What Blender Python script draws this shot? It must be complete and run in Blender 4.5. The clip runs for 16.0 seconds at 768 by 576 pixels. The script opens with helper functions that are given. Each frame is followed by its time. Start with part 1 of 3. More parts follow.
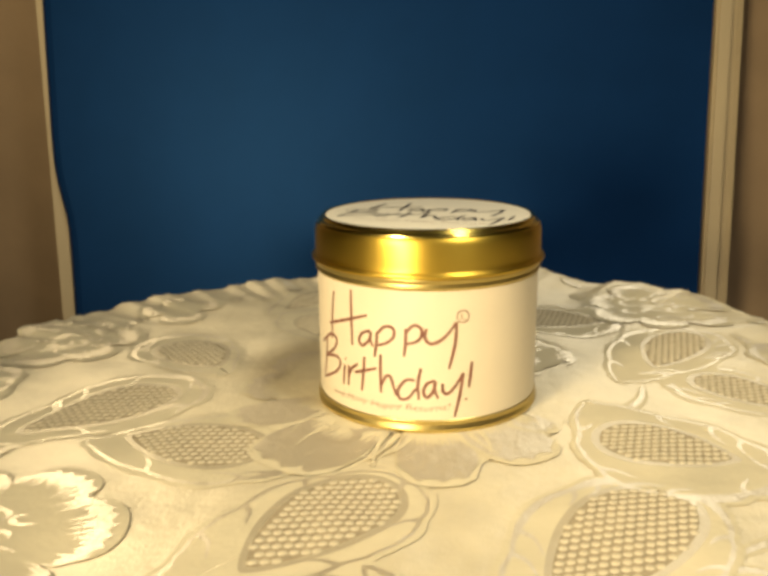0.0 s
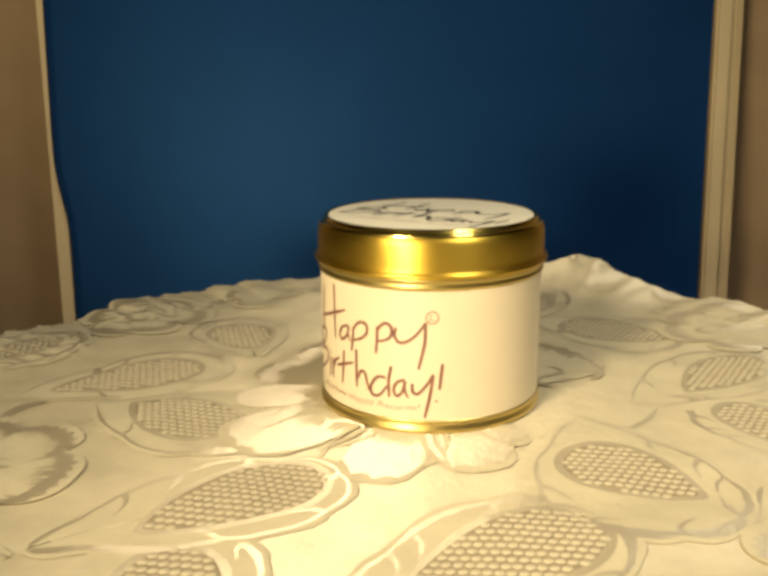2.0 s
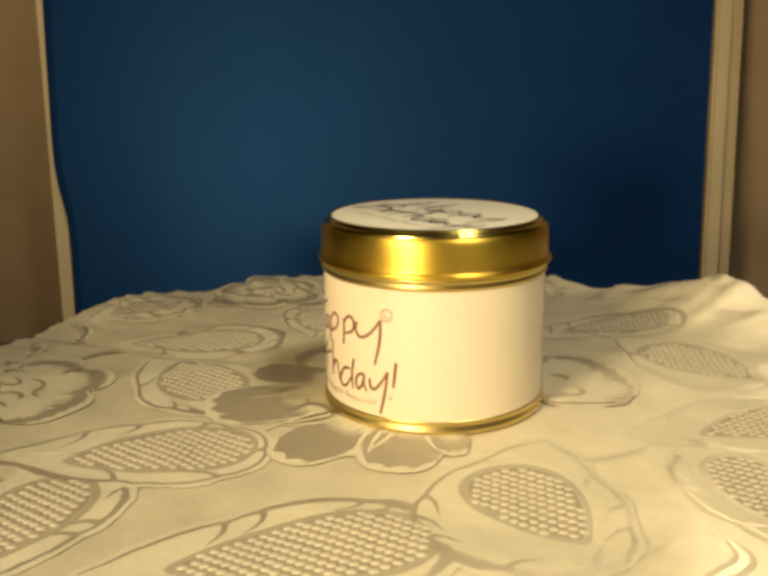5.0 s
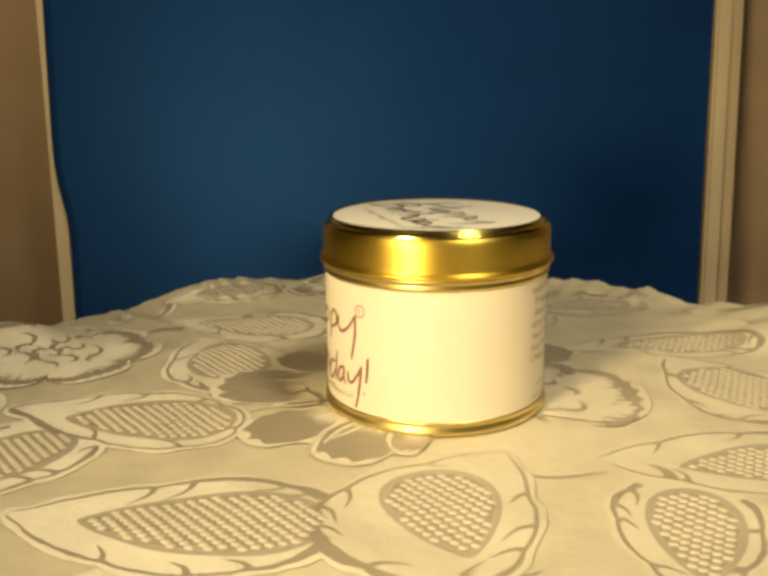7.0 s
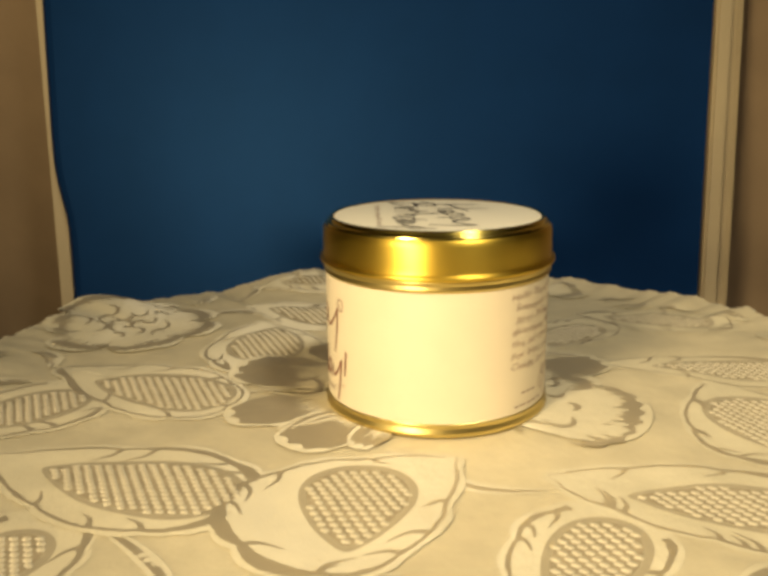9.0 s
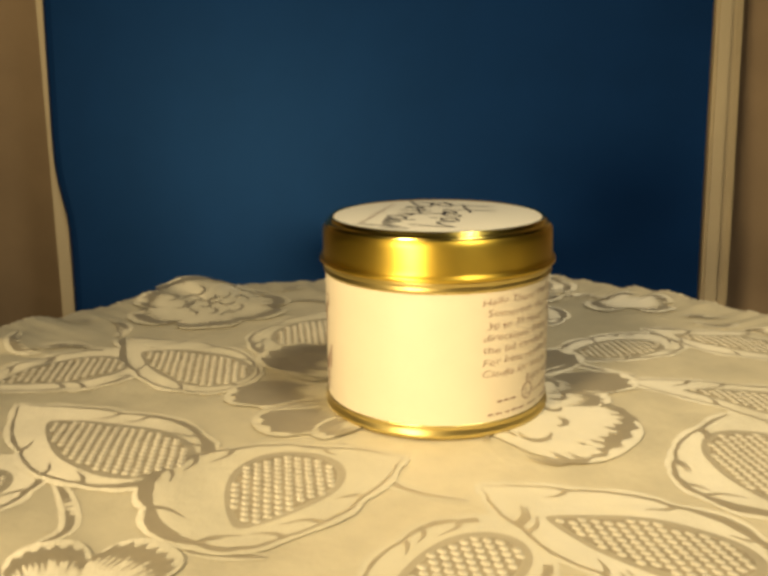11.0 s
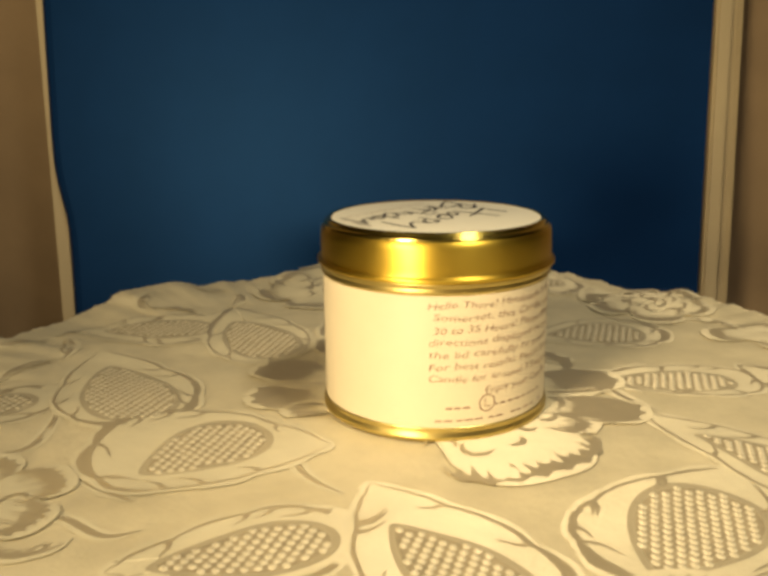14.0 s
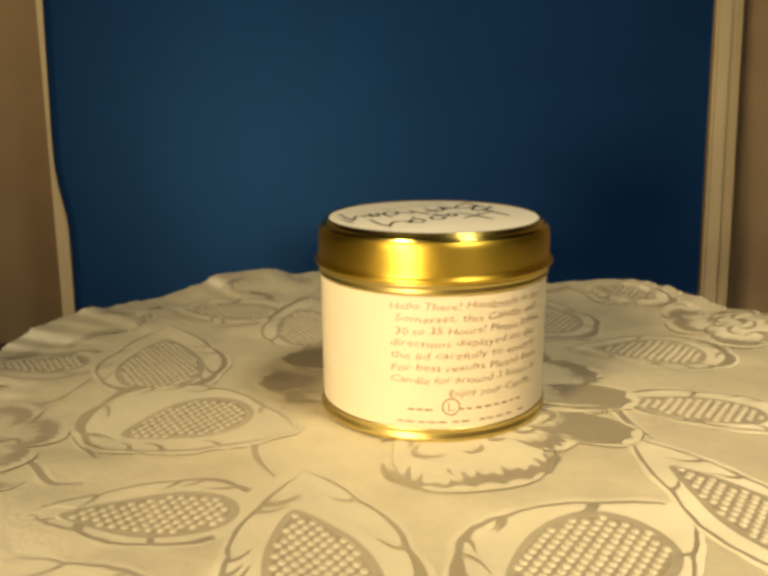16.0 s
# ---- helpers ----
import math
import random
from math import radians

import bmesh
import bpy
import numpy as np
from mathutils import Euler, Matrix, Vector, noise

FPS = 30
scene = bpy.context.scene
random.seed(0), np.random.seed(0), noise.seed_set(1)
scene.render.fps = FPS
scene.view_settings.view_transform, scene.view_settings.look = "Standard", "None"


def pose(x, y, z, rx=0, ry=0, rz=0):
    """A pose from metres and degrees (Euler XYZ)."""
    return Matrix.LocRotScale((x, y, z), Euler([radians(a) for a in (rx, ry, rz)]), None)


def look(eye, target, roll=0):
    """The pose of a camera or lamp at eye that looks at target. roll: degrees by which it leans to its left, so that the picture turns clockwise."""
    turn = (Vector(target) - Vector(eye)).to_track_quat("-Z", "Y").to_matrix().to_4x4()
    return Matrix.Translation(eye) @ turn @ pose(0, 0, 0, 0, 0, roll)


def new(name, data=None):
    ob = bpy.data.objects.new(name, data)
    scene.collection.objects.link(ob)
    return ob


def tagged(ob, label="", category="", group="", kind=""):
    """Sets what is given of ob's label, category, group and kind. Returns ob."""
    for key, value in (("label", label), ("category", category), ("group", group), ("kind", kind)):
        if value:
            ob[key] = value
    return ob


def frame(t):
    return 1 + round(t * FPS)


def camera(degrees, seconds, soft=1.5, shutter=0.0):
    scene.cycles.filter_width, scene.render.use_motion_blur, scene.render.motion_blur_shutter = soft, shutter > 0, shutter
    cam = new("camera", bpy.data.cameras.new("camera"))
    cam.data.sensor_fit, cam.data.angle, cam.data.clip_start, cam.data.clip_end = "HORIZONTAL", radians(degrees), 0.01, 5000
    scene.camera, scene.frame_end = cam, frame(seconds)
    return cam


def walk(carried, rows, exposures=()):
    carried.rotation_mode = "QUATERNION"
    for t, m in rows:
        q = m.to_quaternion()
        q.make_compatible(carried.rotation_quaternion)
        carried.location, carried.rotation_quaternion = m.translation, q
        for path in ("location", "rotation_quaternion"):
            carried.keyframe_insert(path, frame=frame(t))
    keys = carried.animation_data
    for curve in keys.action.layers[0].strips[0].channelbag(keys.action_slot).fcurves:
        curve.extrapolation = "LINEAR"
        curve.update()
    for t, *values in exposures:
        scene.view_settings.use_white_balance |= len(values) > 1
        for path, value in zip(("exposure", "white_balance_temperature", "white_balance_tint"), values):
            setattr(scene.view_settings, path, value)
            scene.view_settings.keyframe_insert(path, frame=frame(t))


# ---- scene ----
# camera: stands still on its support
EYE = Vector((0.0, -0.2733, 0.1071))
AIM = EYE + Vector((-0.0503, 0.9691, -0.2414))
# the camera's own brightness control, in stops
EXPOSURES = [(0.0, 0.10, 6420, 10), (1.5, 0.10, 6420, 10), (2.5, 0.02, 6420, 10), (4.0, -0.16, 6560, 10), (5.2, -0.06, 6650, 10),
             (7.0, 0.05, 6720, 10), (8.5, 0.01, 6720, 10), (12.0, -0.05, 6800, 10), (16.0, -0.06, 6860, 10)]
cam = camera(49.97, 16.0, soft=3.8)
walk(cam, [(0.0, look(EYE, AIM, -0.476)), (16.0, look(EYE, AIM, -0.476))],
     exposures=EXPOSURES)

# ---- light ----
world = bpy.data.worlds.new("world")
scene.world = world
world.use_nodes = True
world.node_tree.nodes["Background"].inputs[0].default_value = (0.9, 0.8, 0.65, 1)
world.node_tree.nodes["Background"].inputs[1].default_value = 0.07


def lamp(name, where, target, power, size, colour, spread=180):
    data = bpy.data.lights.new(name, "AREA")
    data.shape, data.size, data.energy, data.color = "DISK", size, power, colour
    data.spread = radians(spread)
    ob = new(name, data)
    ob.matrix_world = look(where, target)
    return ob


# a shaded lamp beside the camera, a low lamp that shines up at the wall, and a spot on the ceiling
lamp("table_lamp_light", (-0.29, -0.486, 0.345), (0.09, -0.06, 0.0), 0.49, 0.14, (1.0, 0.80, 0.49), 51)
lamp("low_lamp_light", (-0.37, -0.86, 0.10), (-0.12, 0.0, 0.31), 1.62, 0.20, (1.0, 0.79, 0.46), 66)
lamp("ceiling_light", (0.58, -0.50, 1.25), (0.06, 0.0, 0.0), 0.92, 0.30, (1.0, 0.895, 0.67), 48)


# ---- materials ----
def base_nodes(name):
    m = bpy.data.materials.new(name)
    m.use_nodes = True
    nt = m.node_tree
    return m, nt, nt.nodes["Principled BSDF"]


def node(nt, kind, **values):
    n = nt.nodes.new(kind)
    for key, v in values.items():
        n.inputs[key.replace("_", " ")].default_value = v
    return n


def mottled(nt, colour, scale, amount, detail=4.0, stretch=(1, 1, 1)):
    """A colour that varies softly by noise in the object's own space."""
    co = nt.nodes.new("ShaderNodeTexCoord")
    mp = nt.nodes.new("ShaderNodeMapping")
    mp.inputs["Scale"].default_value = stretch
    nt.links.new(co.outputs["Object"], mp.inputs["Vector"])
    nz = node(nt, "ShaderNodeTexNoise", Scale=scale, Detail=detail, Roughness=0.6)
    nt.links.new(mp.outputs[0], nz.inputs["Vector"])
    ramp = nt.nodes.new("ShaderNodeValToRGB")
    lo, hi = ramp.color_ramp.elements
    lo.position, hi.position = 0.3, 0.7
    lo.color = (*[c * (1 - amount) for c in colour], 1)
    hi.color = (*[min(1, c * (1 + amount)) for c in colour], 1)
    nt.links.new(nz.outputs[0], ramp.inputs[0])
    return ramp.outputs[0], mp


def bumped(nt, vector, scale, distance, strength=1.0, detail=3.0):
    nz = node(nt, "ShaderNodeTexNoise", Scale=scale, Detail=detail, Roughness=0.6)
    nt.links.new(vector, nz.inputs["Vector"])
    b = node(nt, "ShaderNodeBump", Strength=strength, Distance=distance)
    nt.links.new(nz.outputs[0], b.inputs["Height"])
    return b.outputs[0]


def surface(name, colour, rough, metal=0.0, scale=40, amount=0.1, stretch=(1, 1, 1), bump=None, spec=0.5):
    m, nt, b = base_nodes(name)
    c, mp = mottled(nt, colour, scale, amount, stretch=stretch)
    nt.links.new(c, b.inputs["Base Color"])
    b.inputs["Roughness"].default_value, b.inputs["Metallic"].default_value = rough, metal
    b.inputs["Specular IOR Level"].default_value = spec
    if bump:
        nt.links.new(bumped(nt, mp.outputs[0], *bump), b.inputs["Normal"])
    return m


def satin(name, colour, turned, gloss, rough=0.42, amount=0.05):
    """Damask: a matt yarn under long floats that shine across their own direction."""
    m, nt, b = base_nodes(name)
    c, mp = mottled(nt, colour, 60, amount, 6.0)
    nt.links.new(c, b.inputs["Base Color"])
    b.inputs["Roughness"].default_value, b.inputs["Specular IOR Level"].default_value = 0.75, 0.2
    thread = nt.nodes.new("ShaderNodeMapping")
    thread.inputs["Scale"].default_value = (0.25, 1, 1) if turned else (1, 0.25, 1)
    nt.links.new(mp.outputs[0], thread.inputs["Vector"])
    nrm = bumped(nt, thread.outputs[0], 1800, 0.00012, 0.7)
    crumple = bumped(nt, mp.outputs[0], 170, 0.0007, 0.42, 4.0)
    nrm.node.inputs["Normal"].links or nt.links.new(crumple, nrm.node.inputs["Normal"])
    nt.links.new(nrm, b.inputs["Normal"])
    g = node(nt, "ShaderNodeBsdfAnisotropic", Roughness=rough, Anisotropy=0.80, Rotation=0.25 if turned else 0.0)
    g.inputs["Color"].default_value = (1.0, 0.95, 0.84, 1)
    tan = nt.nodes.new("ShaderNodeTangent")
    tan.direction_type, tan.uv_map = "UV_MAP", "weave"
    nt.links.new(tan.outputs[0], g.inputs["Tangent"])
    nt.links.new(nrm, g.inputs["Normal"])
    mix = node(nt, "ShaderNodeMixShader", Fac=gloss)
    nt.links.new(b.outputs[0], mix.inputs[1])
    nt.links.new(g.outputs[0], mix.inputs[2])
    nt.links.new(mix.outputs[0], nt.nodes["Material Output"].inputs["Surface"])
    return m


M_GROUND = satin("damask_ground", (0.60, 0.532, 0.363), False, 0.17, 0.72, 0.10)
M_FIELD = satin("damask_leaf", (0.62, 0.558, 0.388), True, 0.10, 0.75)
M_FLOAT = satin("damask_outline", (0.41, 0.35, 0.235), False, 0.36, 0.70)
M_NET = satin("net_backing", (0.42, 0.365, 0.25), False, 0.16, 0.6)
M_STITCH = satin("net_stitch", (0.56, 0.50, 0.355), True, 0.08, 0.55)
# darker brown that paints the shade seen through the net's holes
M_GAP_SHADE = surface("net_gap_shade", (0.33, 0.275, 0.18), 0.8, 0.0, 200, 0.2)
M_BRIGHT = surface("polished_gold_rim", (0.80, 0.64, 0.16), 0.17, 1.0, 25, 0.04)
M_PALE = surface("pale_gold_band", (0.62, 0.49, 0.18), 0.34, 1.0, 25, 0.05)
M_GOLD = surface("gold_tinplate", (0.74, 0.515, 0.08), 0.41, 1.0, 25, 0.05, bump=(300, 0.00002, 0.3))
shine = M_GOLD.node_tree.nodes["Principled BSDF"]
shine.inputs["Anisotropic"].default_value, shine.inputs["Anisotropic Rotation"].default_value = 0.7, 0.25
round_axis = M_GOLD.node_tree.nodes.new("ShaderNodeTangent")
round_axis.direction_type, round_axis.axis = "RADIAL", "Z"
M_GOLD.node_tree.links.new(round_axis.outputs[0], shine.inputs["Tangent"])
M_LABEL = surface("cream_label", (0.635, 0.555, 0.405), 0.42, 0.0, 90, 0.02, bump=(700, 0.00002, 0.4))
M_DISC = surface("cream_lid_label", (0.66, 0.63, 0.52), 0.5, 0.0, 90, 0.02)
M_INK = surface("brown_ink", (0.19, 0.08, 0.055), 0.5, 0.0, 300, 0.25)
M_INK_PALE = surface("pale_brown_ink", (0.21, 0.105, 0.08), 0.5, 0.0, 300, 0.2)
M_BLACK = surface("black_ink", (0.025, 0.02, 0.025), 0.5, 0.0, 300, 0.2)
M_BLUE = surface("blue_card", (0.0042, 0.0240, 0.094), 0.46, 0.0, 7, 0.2, bump=(400, 0.00005, 0.3), spec=0.62)
M_BLUE.node_tree.nodes["Principled BSDF"].inputs["Specular Tint"].default_value = (0.10, 0.36, 1.0, 1)
M_WALL = surface("brown_wall", (0.34, 0.245, 0.15), 0.85, 0.0, 12, 0.12, bump=(250, 0.0004, 0.4))
M_TRIM = surface("cream_painted_wood", (0.55, 0.46, 0.30), 0.45, 0.0, 30, 0.12, (1, 1, 0.1), (120, 0.0002, 0.4))
# near-black brown in place of the shade between card and posts
M_DARK = surface("gap_shade", (0.05, 0.035, 0.02), 0.8, 0.0, 30, 0.1)
M_ROOM = surface("warm_room_paint", (0.50, 0.40, 0.27), 0.9, 0.0, 3, 0.08)
M_WOOD = surface("brown_wood", (0.16, 0.09, 0.05), 0.5, 0.0, 14, 0.25, (0.1, 1, 1), (60, 0.0004, 0.4))


# ---- builders ----
def part(name, bm, material, parent=None, label="", smooth=True, weave=False):
    me = bpy.data.meshes.new(name)
    bm.to_mesh(me)
    bm.free()
    me.materials.append(material)
    for p in me.polygons:
        p.use_smooth = smooth
    if weave:
        uv = me.uv_layers.new(name="weave")
        for loop in me.loops:
            v = me.vertices[loop.vertex_index].co
            uv.data[loop.index].uv = (0.5 + 4.99 * v.x + 0.35 * v.y, 0.5 + 4.99 * v.y - 0.35 * v.x)
    ob = new(name, me)
    if parent:
        ob.parent = parent
    if label:
        ob["label"] = label
    return ob


def lathe(profile, steps=160):
    """A turned shape about z from (radius, height) pairs."""
    bm = bmesh.new()
    rings = []
    for r, z in profile:
        rings.append([bm.verts.new((r * math.cos(a), r * math.sin(a), z))
                      for a in (2 * math.pi * k / steps for k in range(steps))])
    for a, b in zip(rings, rings[1:]):
        for k in range(steps):
            bm.faces.new((a[k], a[(k + 1) % steps], b[(k + 1) % steps], b[k]))
    bmesh.ops.recalc_face_normals(bm, faces=bm.faces[:])
    return bm


def block(x0, x1, y0, y1, z0, z1, bevel=0.0):
    bm = bmesh.new()
    bmesh.ops.create_cube(bm, size=1, matrix=Matrix.Translation(((x0 + x1) / 2, (y0 + y1) / 2, (z0 + z1) / 2))
                          @ Matrix.Diagonal((x1 - x0, y1 - y0, z1 - z0, 1)))
    if bevel:
        bmesh.ops.bevel(bm, geom=bm.edges[:], offset=bevel, segments=2, affect="EDGES")
    return bm


def smooth_line(points, n=5):
    """Points on a smooth line through the given ones."""
    if len(points) < 3:
        return [Vector(p) for p in points]
    ps = [Vector(p) for p in points]
    ps = [ps[0] * 2 - ps[1], *ps, ps[-1] * 2 - ps[-2]]
    out = []
    for a, b, c, d in zip(ps, ps[1:], ps[2:], ps[3:]):
        for k in range(n):
            t = k / n
            out.append(0.5 * (2 * b + (c - a) * t + (2 * a - 5 * b + 4 * c - d) * t * t + (3 * b - a - 3 * c + d) * t ** 3))
    out.append(ps[-2])
    return out


def ribbon(bm, line, widths, place):
    """A flat band along a line in the plane, laid on a surface by place(x, y)."""
    pairs = []
    for k, p in enumerate(line):
        d = line[min(k + 1, len(line) - 1)] - line[max(k - 1, 0)]
        n = Vector((-d.y, d.x)).normalized() * widths[k] / 2
        pairs.append((bm.verts.new(place(*(p + n))), bm.verts.new(place(*(p - n)))))
    for (a, b), (c, d) in zip(pairs, pairs[1:]):
        bm.faces.new((b, d, c, a))


# ---- the room ----
def room():
    walls = (("wall_north", block(-1.6, 1.6, 0.445, 0.55, -0.8, 1.7), M_WALL),
             ("wall_south", block(-1.6, 1.6, -1.78, -1.7, -0.8, 1.7), M_ROOM),
             ("wall_west", block(-1.68, -1.6, -1.7, 0.445, -0.8, 1.7), M_ROOM),
             ("wall_east", block(1.6, 1.68, -1.7, 0.445, -0.8, 1.7), M_ROOM),
             ("ceiling", block(-1.6, 1.6, -1.7, 0.445, 1.7, 1.78), M_ROOM),
             ("floor", block(-1.6, 1.6, -1.7, 0.445, -0.88, -0.8), M_WOOD))
    for name, bm, mat in walls:
        tagged(part(name, bm, mat, smooth=False), name.replace("_", " ") + " in plain warm paint", "room", kind="structure")
    table = new("table")
    part("tabletop", block(-0.75, 0.75, -0.42, 0.44, -0.155, -0.125, 0.004), M_WOOD, table, smooth=False)
    for x in (-0.70, 0.70):
        for y in (-0.38, 0.40):
            part("leg", block(x - 0.025, x + 0.025, y - 0.025, y + 0.025, -0.8, -0.155, 0.003), M_WOOD, table, smooth=False)
    tagged(table, "brown wooden table under the turntable", "table")


def backdrop():
    """A blue card in a cream wooden frame; it leans back against the wall."""
    ob = new("backdrop_board")
    ob.matrix_world = Matrix.Translation((0, 0.38, 0)) @ Matrix.Rotation(-math.atan(0.0875), 4, "X")
    low, top = -0.1255, 0.42
    # the card, its free edge bowed
    bm = bmesh.new()
    rows = []
    for k in range(61):
        z = low + 0.004 + (top - low - 0.008) * k / 60
        lean = 1 / (1 + math.exp((z - 0.018) / 0.011))
        left = -0.3014 + 0.0100 * lean
        row = []
        for j in range(25):
            s = (j / 24) ** 2
            x = left + (0.2158 - left) * s
            curl = 0.0034 * max(0, 1 - s * 90) ** 2 - 0.0012 * math.sin(s * 5 + z * 6)
            row.append((x, curl))
        rows.append((z, row))
    front = [[bm.verts.new((x, y - 0.003, z)) for x, y in row] for z, row in rows]
    back = [[bm.verts.new((x, y - 0.001, z)) for x, y in row] for z, row in rows]
    for a, b in zip(front, front[1:]):
        for k in range(24):
            bm.faces.new((a[k], a[k + 1], b[k + 1], b[k]))
    for a, b in zip(back, back[1:]):
        for k in range(24):
            bm.faces.new((b[k], b[k + 1], a[k + 1], a[k]))
    for side in (0, 24):
        for k in range(60):
            bm.faces.new((front[k][side], back[k][side], back[k + 1][side], front[k + 1][side]))
    part("card", bm, M_BLUE, ob, "dark blue card with a bowed edge", False)
    # added board; its dark colour paints the shade in the gaps beside the posts
    part("backing", block(-0.303, 0.239, 0.012, 0.018, low, top), M_DARK, ob, "backing board, dark colour stands for shade in the gaps", False)

    def post(name, x0, x1, lean, y0, bevel, mat=M_TRIM, label=""):
        bm = block(x0, x1, y0, 0.0115, low, top, bevel)
        for v in bm.verts:
            v.co.x += lean * (v.co.z - 0.17)
        part(name, bm, mat, ob, label, False)

    post("side_post", -0.3093, -0.2960, -0.021, 0.0035, 0.0015, label="thin cream painted post")
    post("post_bead", -0.2958, -0.2885, 0.0, 0.0045, 0.001)
    post("side_post", 0.2184, 0.2306, 0.0, -0.004, 0.002, label="broad cream painted post")
    post("post_bead", 0.2158, 0.2182, 0.004, 0.001, 0.001)
    post("moulding", 0.2314, 0.2342, -0.004, 0.003, 0.001)
    post("moulding", 0.2346, 0.2374, -0.004, 0.004, 0.001)
    post("moulding", 0.2377, 0.2404, -0.004, 0.003, 0.0013)
    tagged(ob, "dark blue card board with cream painted wooden posts", "board")


# ---- the cloth ----
EDGE_COS = (-12, -57, -37, 9, 1, 4, -11, 29, 21, 24, -36, -6, 41, 31)
EDGE_SIN = (0, 30, -46, -49, 8, 14, -26, -26, -1, 36, 3, 19, 3, 9)
CLOTH_R = 0.189


def ruffle(a):
    """How far the hem stands up or dips, in metres."""
    s = sum(c * math.cos((k + 1) * a) + d * math.sin((k + 1) * a) for k, (c, d) in enumerate(zip(EDGE_COS, EDGE_SIN)))
    folds = sum(h * math.exp(-(((math.degrees(a) - d + 180) % 360 - 180) / w) ** 2) for d, h, w in ((78.5, 0.0042, 5), (251, 0.0036, 10)))
    return 0.0012 + folds + s * 0.0001 * 0.235 + 0.0028 * noise.noise((math.cos(a) * 8, math.sin(a) * 8, 7.7)) + 0.0022 * noise.noise((math.cos(a) * 21, math.sin(a) * 21, 2.2))


def drape(x, y):
    """The height of the cloth's upper face."""
    r, a = math.hypot(x, y), math.atan2(y, x)
    t = min(1, max(0, (r - 0.135) / 0.054))
    z = ruffle(a) * t * t * (3 - 2 * t)
    f = min(1, max(0, (r - 0.05) / 0.04))
    z += f * 0.0016 * noise.noise((x * 17, y * 17, 0.3)) + f * 0.0009 * noise.noise((x * 48, y * 48, 4.1))
    return z


def on_cloth(x, y, up):
    return Vector((x, y, drape(x, y) + up))


def leaf_edge(a, b, n, taper=0.42):
    """A leaf's contour: a tip at -a, a round end at +a."""
    out = []
    for k in range(n):
        th = 2 * math.pi * k / n
        out.append((a * math.cos(th), b * math.sin(th) * ((1.12 + math.cos(th)) / 2.12) ** taper * 1.12))
    return out


# open nets: place, direction of the round end in degrees, half length, half width
LEAVES = ((0.083, -0.133, 150, 0.020, 0.011), (0.1141, 0.0025, 135, 0.0205, 0.011), (0.1003, 0.0502, 60, 0.0235, 0.0125), (0.0585, 0.0957, 168, 0.0224, 0.0165),
          (0.0111, 0.1188, 70, 0.028, 0.0112), (-0.057, 0.130, 60, 0.022, 0.010), (-0.046, 0.0775, 115, 0.021, 0.0105),
          (-0.0942, 0.0392, 129, 0.020, 0.0145), (-0.1104, -0.0201, 43, 0.026, 0.0145), (-0.0713, -0.0477, 344, 0.022, 0.0155),
          (-0.018, -0.138, 118, 0.022, 0.013), (-0.0266, -0.0914, 57, 0.026, 0.0150), (0.0455, -0.0985, 54, 0.0305, 0.0160),
          (0.0717, -0.0427, 160, 0.0193, 0.0155), (0.148, 0.028, 95, 0.020, 0.010),
          (-0.168, -0.010, 82, 0.016, 0.007))
# contours: shift along and across the net, turn from it in degrees, half length, half width
CONTOURS = {1: (-0.002, 0.002, 0, 0.029, 0.020), 2: (-0.009, 0.002, -8, 0.038, 0.025), 3: (0.005, 0.001, 180, 0.034, 0.0285),
            4: (-0.008, 0.0, -6, 0.042, 0.0185), 6: (0.001, 0.002, 0, 0.031, 0.0185), 7: (0.0, 0.001, 0, 0.031, 0.0225),
            9: (0.001, -0.001, 12, 0.034, 0.0275), 11: (-0.010, 0.002, -10, 0.041, 0.0235), 12: (-0.009, 0.0, 0, 0.042, 0.0270),
            13: (0.002, 0.0, 135, 0.036, 0.0310)}


def contour_of(k):
    return CONTOURS.get(k, (-0.002, 0.0, 0, LEAVES[k][3] + 0.012, LEAVES[k][4] + 0.0095))


def covered(x, y, order):
    """Whether a leaf woven over this one lies here."""
    for k in range(order + 1, len(LEAVES)):
        lx, ly, deg, a, b = LEAVES[k]
        du, dv, lean, ao, bo = contour_of(k)
        c, s = math.cos(radians(deg)), math.sin(radians(deg))
        u, v = (x - lx) * c + (y - ly) * s - du, -(x - lx) * s + (y - ly) * c - dv
        c, s = math.cos(radians(lean)), math.sin(radians(lean))
        u, v = u * c + v * s, v * c - u * s
        if (u / ao) ** 2 + (v / bo) ** 2 < 0.93:
            return True
    return False


